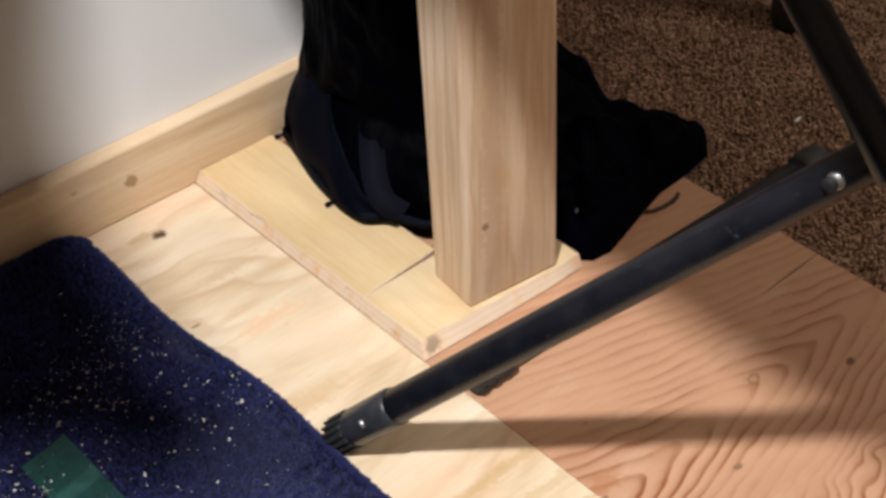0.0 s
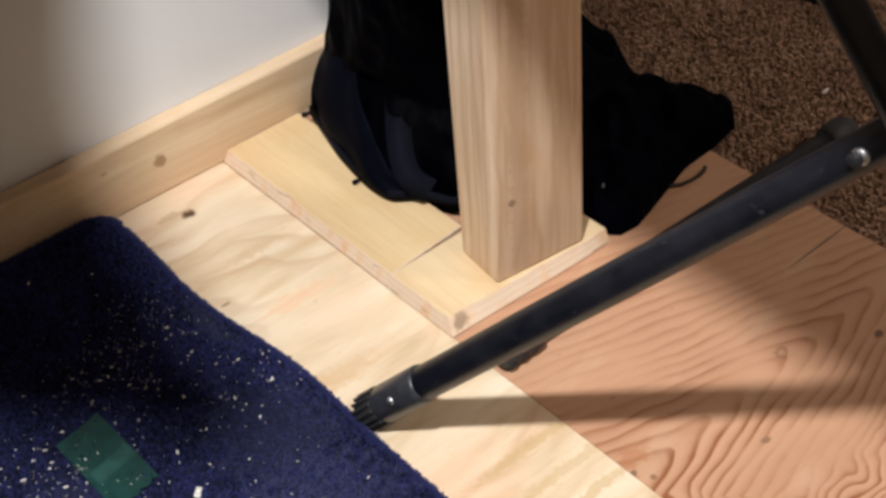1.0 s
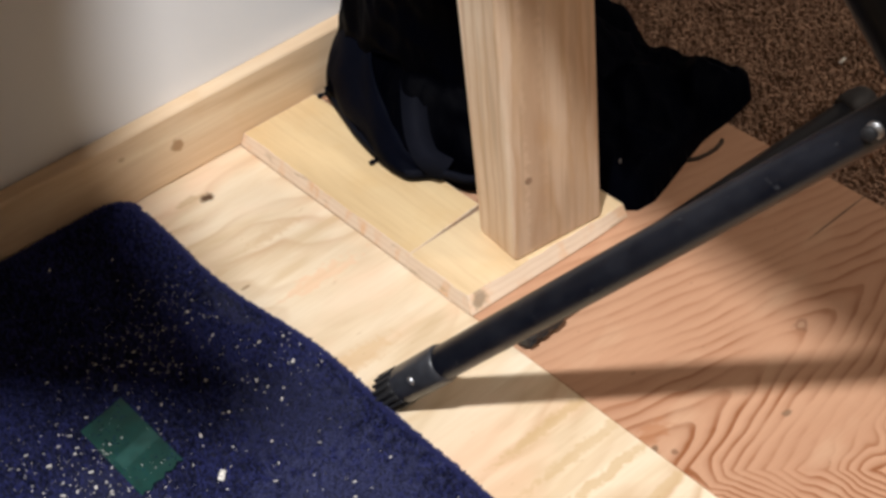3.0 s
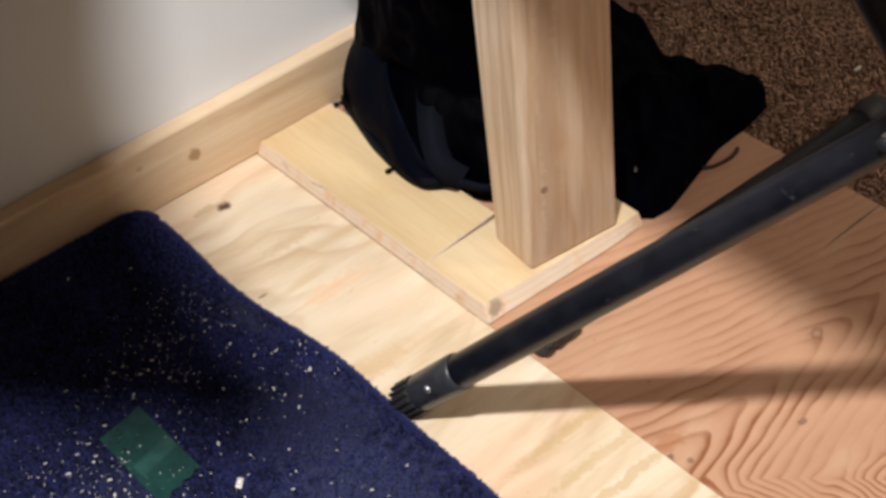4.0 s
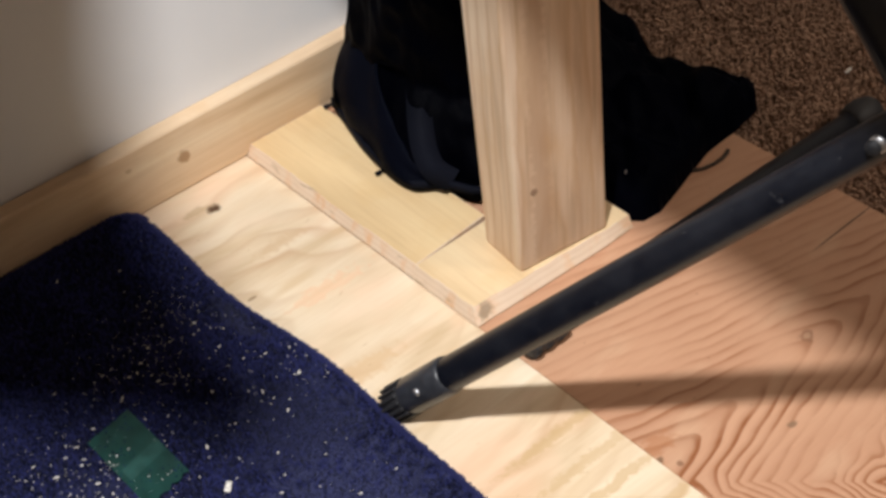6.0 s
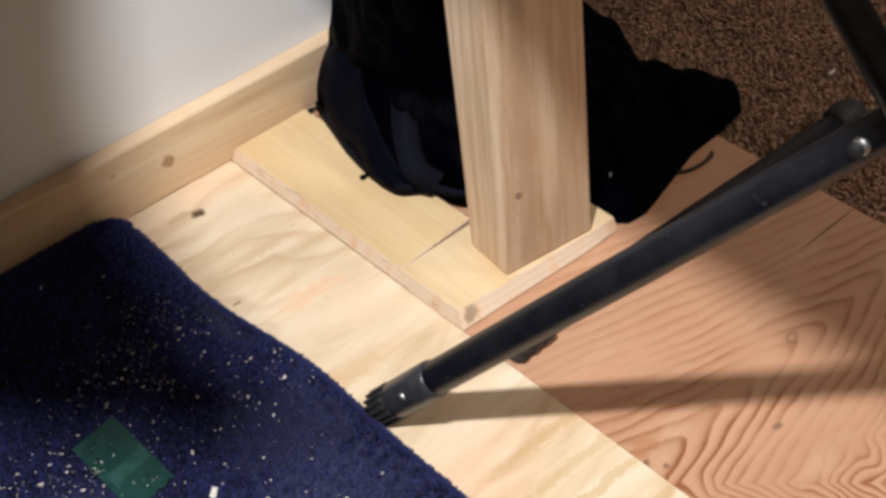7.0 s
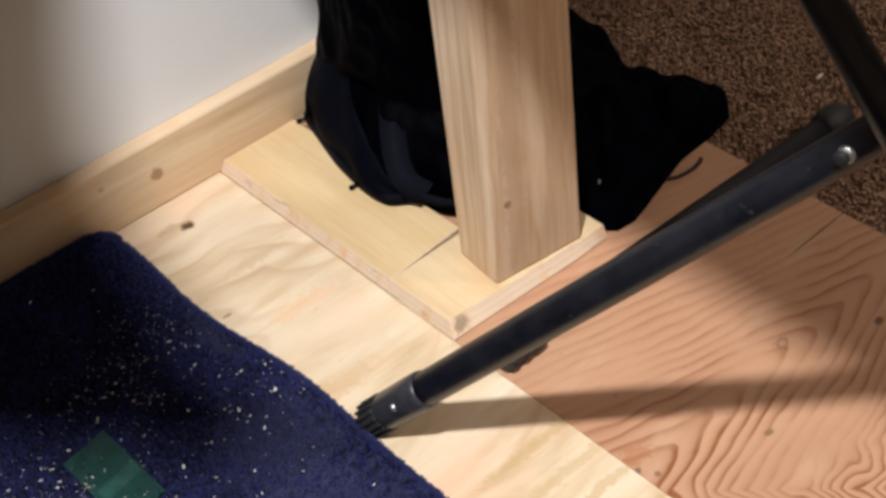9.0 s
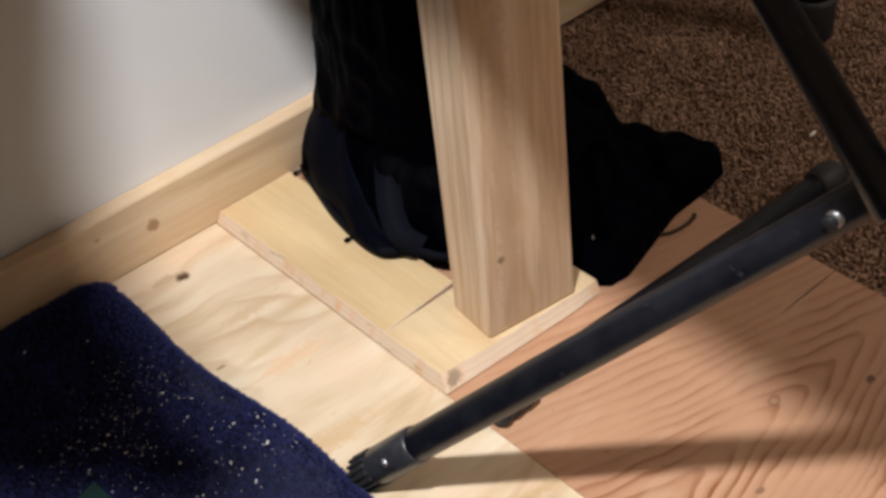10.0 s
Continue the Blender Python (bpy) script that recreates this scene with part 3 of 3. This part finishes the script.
def cord(points, r, sides=12):
    """A round cord along a line of points, with a slightly knotty skin."""
    vs, fs = [], []
    pts = [Vector(p) for p in points]
    fine = [a.lerp(b, k / 8) for a, b in zip(pts, pts[1:]) for k in range(8)]
    for i, p in enumerate(fine):
        t = (fine[min(i + 1, len(fine) - 1)] - fine[max(i - 1, 0)]).normalized()
        s = t.cross(Vector((0, 0, 1))).normalized()
        h = s.cross(t)
        for k in range(sides):
            a = math.tau * k / sides
            rr = r * (1 + 0.22 * noise.noise((i * 1.7, k * 1.3, 0)))
            vs.append(tuple(p + s * (rr * math.cos(a)) + h * (rr * math.sin(a))))
    for i in range(len(fine) - 1):
        for k in range(sides):
            fs.append((i * sides + k, i * sides + (k + 1) % sides, (i + 1) * sides + (k + 1) % sides, (i + 1) * sides + k))
    return vs, fs


raw("lit_edge_roll", *cord(roll_line, 0.0030), LIT_EDGE, rug, True)["label"] = "rolled rug edge, its lit ridge put into a lighter blue"

fuzz = []
for k in range(5200):
    y = rnd.uniform(-0.25, BACK - 0.030)
    x = rug_edge(y) - rnd.uniform(-0.0006, 0.0070)
    fuzz.append((x, y, roll_point(x, y)[2] + 0.0012 - 0.0025 * abs(rug_edge(y) - 0.0035 - x) / 0.0035))
for k in range(900):
    a = rnd.uniform(0, 1.6)
    r = 0.0225 + rnd.uniform(-0.0035, 0.0035)
    x, y = rug_edge(BACK - 0.026) - 0.026 + r * math.cos(a), BACK - 0.026 + r * math.sin(a)
    fuzz.append((x, y, roll_point(x, y)[2] + 0.0008))
for k in range(4200):
    x = rnd.uniform(-0.42, -0.150)
    y = BACK - rnd.uniform(0.0, 0.007)
    fuzz.append((x, y, roll_point(x, y)[2] + 0.0010))
tufts("lit_edge_yarn", fuzz, 0.0010, 0.0011, 0.0006, LIT_EDGE, rug)

tape = tagged(empty("tape_strip"), "torn strip of dark green tape stuck on the navy rug", "tape")
corners = [Vector(c) for c in ((-0.288, 0.108, 0), (-0.249, 0.116, 0), (-0.2485, 0.035, 0), (-0.287, 0.027, 0))]


def tape_sheet(u0, u1, v0, v1, lift, nu=10, nv=20, thick=0.0003):
    vs, fs = [], []
    for i in range(nu + 1):
        for j in range(nv + 1):
            u, v = u0 + (u1 - u0) * i / nu, v0 + (v1 - v0) * j / nv
            p = corners[0].lerp(corners[1], u).lerp(corners[3].lerp(corners[2], u), v)
            if v > 0.99:
                p.y += 0.002 * math.sin(u * 23)
            z = rug_top(p.x, p.y) + 0.0034 + lift + 0.0006 * noise.noise((p.x * 60, p.y * 60, 3))
            vs.append((p.x, p.y, z))
    n = len(vs)
    vs += [(x, y, z - thick) for x, y, z in vs]
    for i in range(nu):
        for j in range(nv):
            a = i * (nv + 1) + j
            fs.append((a, a + nv + 1, a + nv + 2, a + 1))
            fs.append((n + a, n + a + 1, n + a + nv + 2, n + a + nv + 1))
    return vs, fs


raw("strip", *tape_sheet(0, 1, 0, 1, 0), TAPE, tape, True)
raw("crease", *tape_sheet(0.10, 0.98, 0.50, 0.66, 0.0004, 8, 4), CREASE, tape, True)

vs, fs = [], []
clusters = [(-0.165, 0.175, 0.024, 55), (-0.215, 0.145, 0.026, 80), (-0.315, 0.085, 0.028, 70), (-0.335, 0.045, 0.03, 60), (-0.150, 0.080, 0.025, 20), (-0.26, 0.10, 0.08, 80), (-0.20, 0.0, 0.07, 60), (-0.33, 0.02, 0.03, 50), (-0.135, 0.09, 0.03, 12)]


def flake(x, y, z, a, length, width, tilt):
    """One thin splinter of wood."""
    n = len(vs)
    c, s = math.cos(a), math.sin(a)
    for lz in (0, 0.0004):
        for u, v in ((-1, -0.6), (0.8, -1), (1, 0.5), (-0.7, 1)):
            px, py = u * length / 2, v * width / 2
            vs.append((x + px * c - py * s, y + px * s + py * c, z + lz + tilt * px))
    fs.extend([(n, n + 3, n + 2, n + 1), (n + 4, n + 5, n + 6, n + 7)])
    for i in range(4):
        j = (i + 1) % 4
        fs.append((n + i, n + j, n + 4 + j, n + 4 + i))


for cx, cy, spread, count in clusters:
    for k in range(int(count * 1.7)):
        x, y = rnd.gauss(cx, spread), rnd.gauss(cy, spread)
        if x > rug_edge(min(y, 0.30)) - 0.006 or y > 0.285 or x < -0.42:
            continue
        size = min(0.0042, 0.0006 + rnd.expovariate(1 / (0.00060 if y < 0.09 else 0.00036)))
        flake(x, y, rug_top(x, y) + 0.0031, rnd.random() * 6.28, size, size * rnd.uniform(0.18, 0.75), rnd.uniform(-0.3, 0.3))
tagged(raw("sawdust", vs, fs, CHIP), "pale wood sawdust and splinters scattered on the rug", "sawdust", kind="stuff")
for x, y, length, upright in (
    (-0.167, 0.057, 0.0042, 1),
    (-0.136, 0.053, 0.0036, 0),
    (-0.142, 0.088, 0.0036, 0),
    (-0.125, 0.080, 0.0030, 1),
    (-0.163, 0.120, 0.0030, 1),
    (-0.204, 0.158, 0.0030, 0),
    (-0.219, 0.269, 0.0036, 1),
    (-0.296, 0.110, 0.0036, 0),
    (-0.321, 0.096, 0.0042, 0),
    (-0.302, 0.070, 0.0036, 0),
    (-0.328, 0.117, 0.0030, 0),
    (-0.231, 0.088, 0.0030, 1),
    (-0.227, 0.043, 0.0042, 1),
    (-0.246, 0.128, 0.0030, 1),
    (-0.307, 0.107, 0.0030, 0),
    (-0.278, 0.117, 0.0030, 0),
    (-0.174, -0.068, 0.0030, 0),
    (-0.213, -0.029, 0.0030, 0),
    (-0.194, 0.085, 0.0030, 1),
    (-0.281, 0.169, 0.0030, 0),
    (-0.298, 0.096, 0.0030, 0),
    (-0.231, 0.142, 0.0030, 0),
    (-0.217, 0.148, 0.0030, 0),
    (-0.217, 0.123, 0.0030, 0),
    (-0.170, 0.145, 0.0024, 0),
    (-0.157, 0.096, 0.0024, 0),
):
    vs, fs = [], []
    flake(x, y, rug_top(x, y) + 0.0034, (0.9 if upright else -0.2) + rnd.uniform(-0.5, 0.5), length, length * rnd.uniform(0.3, 0.5), rnd.uniform(-0.1, 0.1))
    tagged(raw("wood_chip", vs, fs, CHIP), "small pale wood splinter lying on the navy rug", "wood chip", "wood chips on the rug")
vs, fs = [], []
flake(-0.237, 0.002, rug_top(-0.237, 0.002) + 0.0033, 0.9, 0.010, 0.0055, 0.05)
tagged(raw("wood_chip", vs, fs, CHIP), "pale wood chip lying on the navy rug", "wood chip")
vs, fs = [], []
flake(0.472, 0.003, -0.0012, 0.2, 0.011, 0.004, 0.02)
tagged(raw("wood_chip", vs, fs, CHIP), "pale wood chip lying on the brown carpet", "wood chip")

# ---- black bag standing behind the post ----
bag = tagged(empty("duffel_bag"), "slumped black nylon duffel bag behind the post", "bag")
foot_line = [Vector(p) for p in ((0.092, 0.301), (0.069, 0.226), (0.062, 0.187), (0.060, 0.157), (0.064, 0.146), (0.083, 0.136), (0.094, 0.104), (0.13, 0.088),
                                 (0.20, 0.080), (0.27, 0.11), (0.30, 0.18), (0.285, 0.26), (0.24, 0.308), (0.16, 0.311), (0.115, 0.309))]
BC = Vector((0.180, 0.222))


def reach(theta):
    """Distance from the bag's middle to its outline on the floor, in a direction."""
    d = Vector((math.cos(theta), math.sin(theta)))
    best = 0.1
    for a, b in zip(foot_line, foot_line[1:] + foot_line[:1]):
        e = b - a
        den = d.x * e.y - d.y * e.x
        if abs(den) < 1e-9:
            continue
        w = a - BC
        t = (w.x * e.y - w.y * e.x) / den
        u = (w.x * d.y - w.y * d.x) / den
        if t > 0 and -1e-6 <= u <= 1 + 1e-6:
            best = t
    return best


def bag_body():
    vs, fs = [], []
    nt, nz = 220, 130
    base = [reach(math.tau * i / nt) for i in range(nt)]
    base = [(base[i - 1] + 2 * base[i] + base[(i + 1) % nt]) / 4 for i in range(nt)]
    for k in range(nz + 1):
        s = k / nz
        z = 0.58 * s ** 1.7
        for i in range(nt):
            th = math.tau * i / nt
            c, n = math.cos(th), math.sin(th)
            column = 0.088 + 0.004 * math.sin(3 * th + 9 * z)
            w = 1 / (1 + math.exp((z - 0.066) / 0.014))
            bulge = base[i] * (0.90 + 0.10 * math.sin(min(1, (z + 0.006) / 0.030) * math.pi / 2))
            r = w * bulge + (1 - w) * column
            p = Vector((c * 0.16, n * 0.16, z))
            fold = 1 - abs(noise.noise((p.x * 22 + 3, p.y * 22, z * 26))) * 2
            crease = 1 - abs(noise.noise((p.x * 48, p.y * 48 + 7, z * 30 + 11 * (p.x - p.y)))) * 2
            amp = min(1, z / 0.02)
            cell = noise.voronoi((p.x * 13 + 1.3, p.y * 13 + 0.4 + z * 6, z * 10 + 6 * p.x))[0]
            r += amp * 0.018 * (min(0.55, cell[1] - cell[0]) - 0.22) * (0.35 + 0.65 * w)
            r += amp * (0.009 * (fold - 0.7) + 0.003 * (crease - 0.7)) * (0.40 + 0.60 * w)
            r -= amp * 0.005 * math.exp(-((z - 0.078 - 0.012 * math.sin(2 * th + 1)) / 0.007) ** 2)
            x, y = BC.x + r * c, min(BC.y + r * n, 0.3115 if z < 0.069 else W - 0.001)
            zz = z + (0.0126 if x < 0.0868 and z < 0.02 else 0.0008) * (1 - min(1, z / 0.02)) + (0.0126 if x < 0.0868 else 0) * min(1, z / 0.02) * (z < 0.02)
            vs.append((x, y, zz))
    for k in range(nz):
        for i in range(nt):
            j = (i + 1) % nt
            fs.append((k * nt + i, k * nt + j, (k + 1) * nt + j, (k + 1) * nt + i))
    vs.append((BC.x, BC.y, 0.59))
    for i in range(nt):
        fs.append((nz * nt + i, nz * nt + (i + 1) % nt, len(vs) - 1))
    return vs, fs


raw("body", *bag_body(), BAG, bag, True)

flap_line = [Vector(p) for p in ((0.172, 0.030), (0.172, 0.004), (0.181, -0.006), (0.200, -0.008), (0.220, -0.003), (0.252, 0.006), (0.289, 0.016), (0.330, 0.018), (0.366, 0.024), (0.382, 0.040),
                                 (0.366, 0.075), (0.345, 0.098), (0.337, 0.122), (0.358, 0.152), (0.362, 0.190), (0.338, 0.224), (0.24, 0.23), (0.19, 0.19), (0.175, 0.11))]


def inside(p, line):
    odd, near, close = False, 1.0, p
    for a, b in zip(line, line[1:] + line[:1]):
        if (a.y > p.y) != (b.y > p.y) and p.x < (b.x - a.x) * (p.y - a.y) / (b.y - a.y) + a.x:
            odd = not odd
        e = b - a
        t = max(0, min(1, (p - a).dot(e) / e.length_squared))
        if (p - a - e * t).length < near:
            near, close = (p - a - e * t).length, a + e * t
    return (near if odd else -near), close


def flap():
    """A heap of slack cloth: a crumpled sheet over an uneven outline, closed below."""
    st = 0.0026
    grid, vs, fs = {}, [], []
    for i in range(90):
        for j in range(100):
            x, y = 0.168 + i * st, -0.012 + j * st
            d, close = inside(Vector((x, y)), flap_line)
            if d < -st:
                continue
            if d < 0.4 * st:
                x, y, d = close.x, close.y, 0.0
            k = max(0.0, min(1.0, d / 0.022))
            dome = 0.030 * math.sqrt(1 - (1 - k) ** 2)
            rise = 0.088 * max(0, min(1, (y - 0.02) / 0.16)) * max(0, 1 - abs(x - 0.262) / 0.11) * k
            f1 = 1 - abs(noise.noise((x * 20 + 4, y * 26, 1))) * 2
            f2 = 1 - abs(noise.noise((x * 50, y * 44, 5))) * 2
            cell = noise.voronoi((x * 17, y * 17 + 3.1, 0.7))[0]
            z = 0.0008 + dome + rise + k * (0.009 * (f1 - 0.6) + 0.003 * (f2 - 0.6) + 0.026 * (min(0.5, cell[1] - cell[0]) - 0.2))
            grid[i, j] = len(vs)
            vs.append((x, y, max(0.0008, z)))
    n = len(vs)
    vs += [(x, y, 0.0004) for x, y, z in vs]
    for (i, j), a in grid.items():
        if all(k in grid for k in ((i + 1, j), (i, j + 1), (i + 1, j + 1))):
            b, c, d = grid[i + 1, j], grid[i + 1, j + 1], grid[i, j + 1]
            fs.append((a, b, c, d))
            fs.append((n + a, n + d, n + c, n + b))
    return vs, fs


raw("flap", *flap(), BAG_LIT, bag, True)["label"] = "crumpled slack flap of the bag"


def ribbon(points, width, thick, up=(0, 0, 1)):
    """Webbing that follows a line of points."""
    pts = [Vector(p) for p in points]
    fine = []
    for a, b in zip(pts, pts[1:]):
        fine += [a.lerp(b, k / 6) for k in range(6)]
    fine.append(pts[-1])
    for _ in range(6):
        fine = [fine[0]] + [(a + b * 2 + c) / 4 for a, b, c in zip(fine, fine[1:], fine[2:])] + [fine[-1]]
    vs, fs = [], []
    for i, p in enumerate(fine):
        t = (fine[min(i + 1, len(fine) - 1)] - fine[max(i - 1, 0)]).normalized()
        s = t.cross(Vector(up)).normalized()
        h = s.cross(t).normalized()
        for u, v in ((-1, -1), (1, -1), (1, 1), (-1, 1)):
            vs.append(tuple(p + s * (u * thick / 2) + h * (v * width / 2)))
    for i in range(len(fine) - 1):
        for k in range(4):
            fs.append((i * 4 + k, i * 4 + (k + 1) % 4, i * 4 + 4 + (k + 1) % 4, i * 4 + 4 + k))
    return vs, fs


def rim(z, out, t0, t1, n=12):
    return [(BC.x + (reach(t) + out) * math.cos(t), BC.y + (reach(t) + out) * math.sin(t), z) for t in (t0 + (t1 - t0) * k / n for k in range(n + 1))]


def side_panel():
    """A smooth outer panel that bellies out round the base and stands off the folds within."""
    vs, fs = [], []
    nt, nz = 90, 26
    for k in range(nz + 1):
        v = k / nz
        for i in range(nt + 1):
            u = i / nt
            th = 2.18 + 1.62 * u
            top = 0.020 + 0.085 * math.sin(min(1.0, max(0.0, 1.0 - u) * 1.25 + 0.12) * math.pi / 2) ** 1.3
            z = 0.0145 + (top - 0.0145) * v
            d = sum(reach(th + q) for q in (-0.10, -0.05, 0, 0.05, 0.10)) / 5
            r = d * (0.985 + 0.055 * math.sin(min(1, v * 1.6) * math.pi * 0.62)) - 0.030 * v * v * (top / 0.1) + 0.0015 * math.sin(u * 17 + v * 3)
            r += 0.0030 * noise.noise((u * 5, v * 2.5, 2))
            vs.append((BC.x + r * math.cos(th), min(BC.y + r * math.sin(th), 0.3118 if z < 0.07 else W - 0.002), z))
    n = len(vs)
    vs += [(x + (BC.x - x) * 0.03, y + (BC.y - y) * 0.03, z) for x, y, z in vs]
    w = nt + 1
    for k in range(nz):
        for i in range(nt):
            a = k * w + i
            fs.append((a, a + 1, a + w + 1, a + w))
            fs.append((n + a, n + a + w, n + a + w + 1, n + a + 1))
    for i in range(nt):
        a = nz * w + i
        fs.append((a, a + 1, n + a + 1, n + a))
    return vs, fs


raw("side_panel", *side_panel(), BAG_PANEL, bag, True)["label"] = "smooth dark side panel of the bag"
raw("strap", *ribbon([(0.114, 0.196, 0.090), (0.101, 0.180, 0.083), (0.088, 0.166, 0.070), (0.078, 0.152, 0.054), (0.074, 0.138, 0.038), (0.086, 0.126, 0.026)], 0.022, 0.0025, (-0.86, 0.49, -0.2)), BAG_TRIM, bag, True)["label"] = "folded webbing strap"
raw("strap", *ribbon([(0.150, 0.150, 0.135), (0.120, 0.172, 0.112), (0.106, 0.200, 0.100), (0.103, 0.228, 0.096)], 0.016, 0.002, (-0.86, 0.49, -0.2)), BAG, bag, True)["label"] = "folded webbing strap"
raw("piping", *ribbon(rim(0.0215, 0.0012, 2.45, 4.45, 16), 0.009, 0.0035), BAG_TRIM, bag, True)["label"] = "stitched webbing trim round the base"
for a, b in (((0.094, 0.300, 0.016), (0.083, 0.303, 0.0145)), ((0.066, 0.190, 0.016), (0.054, 0.192, 0.0145))):
    part("cord_end", rod(a, b, [(0, 0.0016), (0.6, 0.0014), (0.7, 0.0024), (1, 0.0020)], 10), BAG_TRIM, bag, "", True)

for x, y in ((0.1905, 0.024), (0.212, 0.012)):
    part("stud", rod((x, y, 0.018), (x, y, 0.0335), [(0, 0.0011), (0.8, 0.0011), (1, 0.0006)], 10), STEEL, bag, "tiny bright metal stud", True)
raw("cord", *cord([(0.258, 0.008, 0.0018), (0.266, 0.003, 0.0018), (0.277, 0.0005, 0.0018), (0.288, 0.000, 0.0018), (0.297, 0.002, 0.0018), (0.301, 0.0045, 0.0018)], 0.0018), CORD, bag, True)["label"] = "loose dark drawcord on the floor"

# ---- feet of other furniture on the carpet ----
leg = tagged(empty("stool"), "black stool with a rubber-tipped leg on the carpet", "stool")
part("tip", rod((0.616, 0.115, -0.006), (0.616, 0.115, 0.045), [(0, 0.022), (0.15, 0.026), (0.9, 0.026), (1, 0.024)], 28), RUBBER, leg, "black rubber tip", True)
part("leg", rod((0.616, 0.115, 0.040), (0.616, 0.115, 0.55), [(0, 0.0215), (1, 0.0215)], 28), TUBE, leg, "", True)
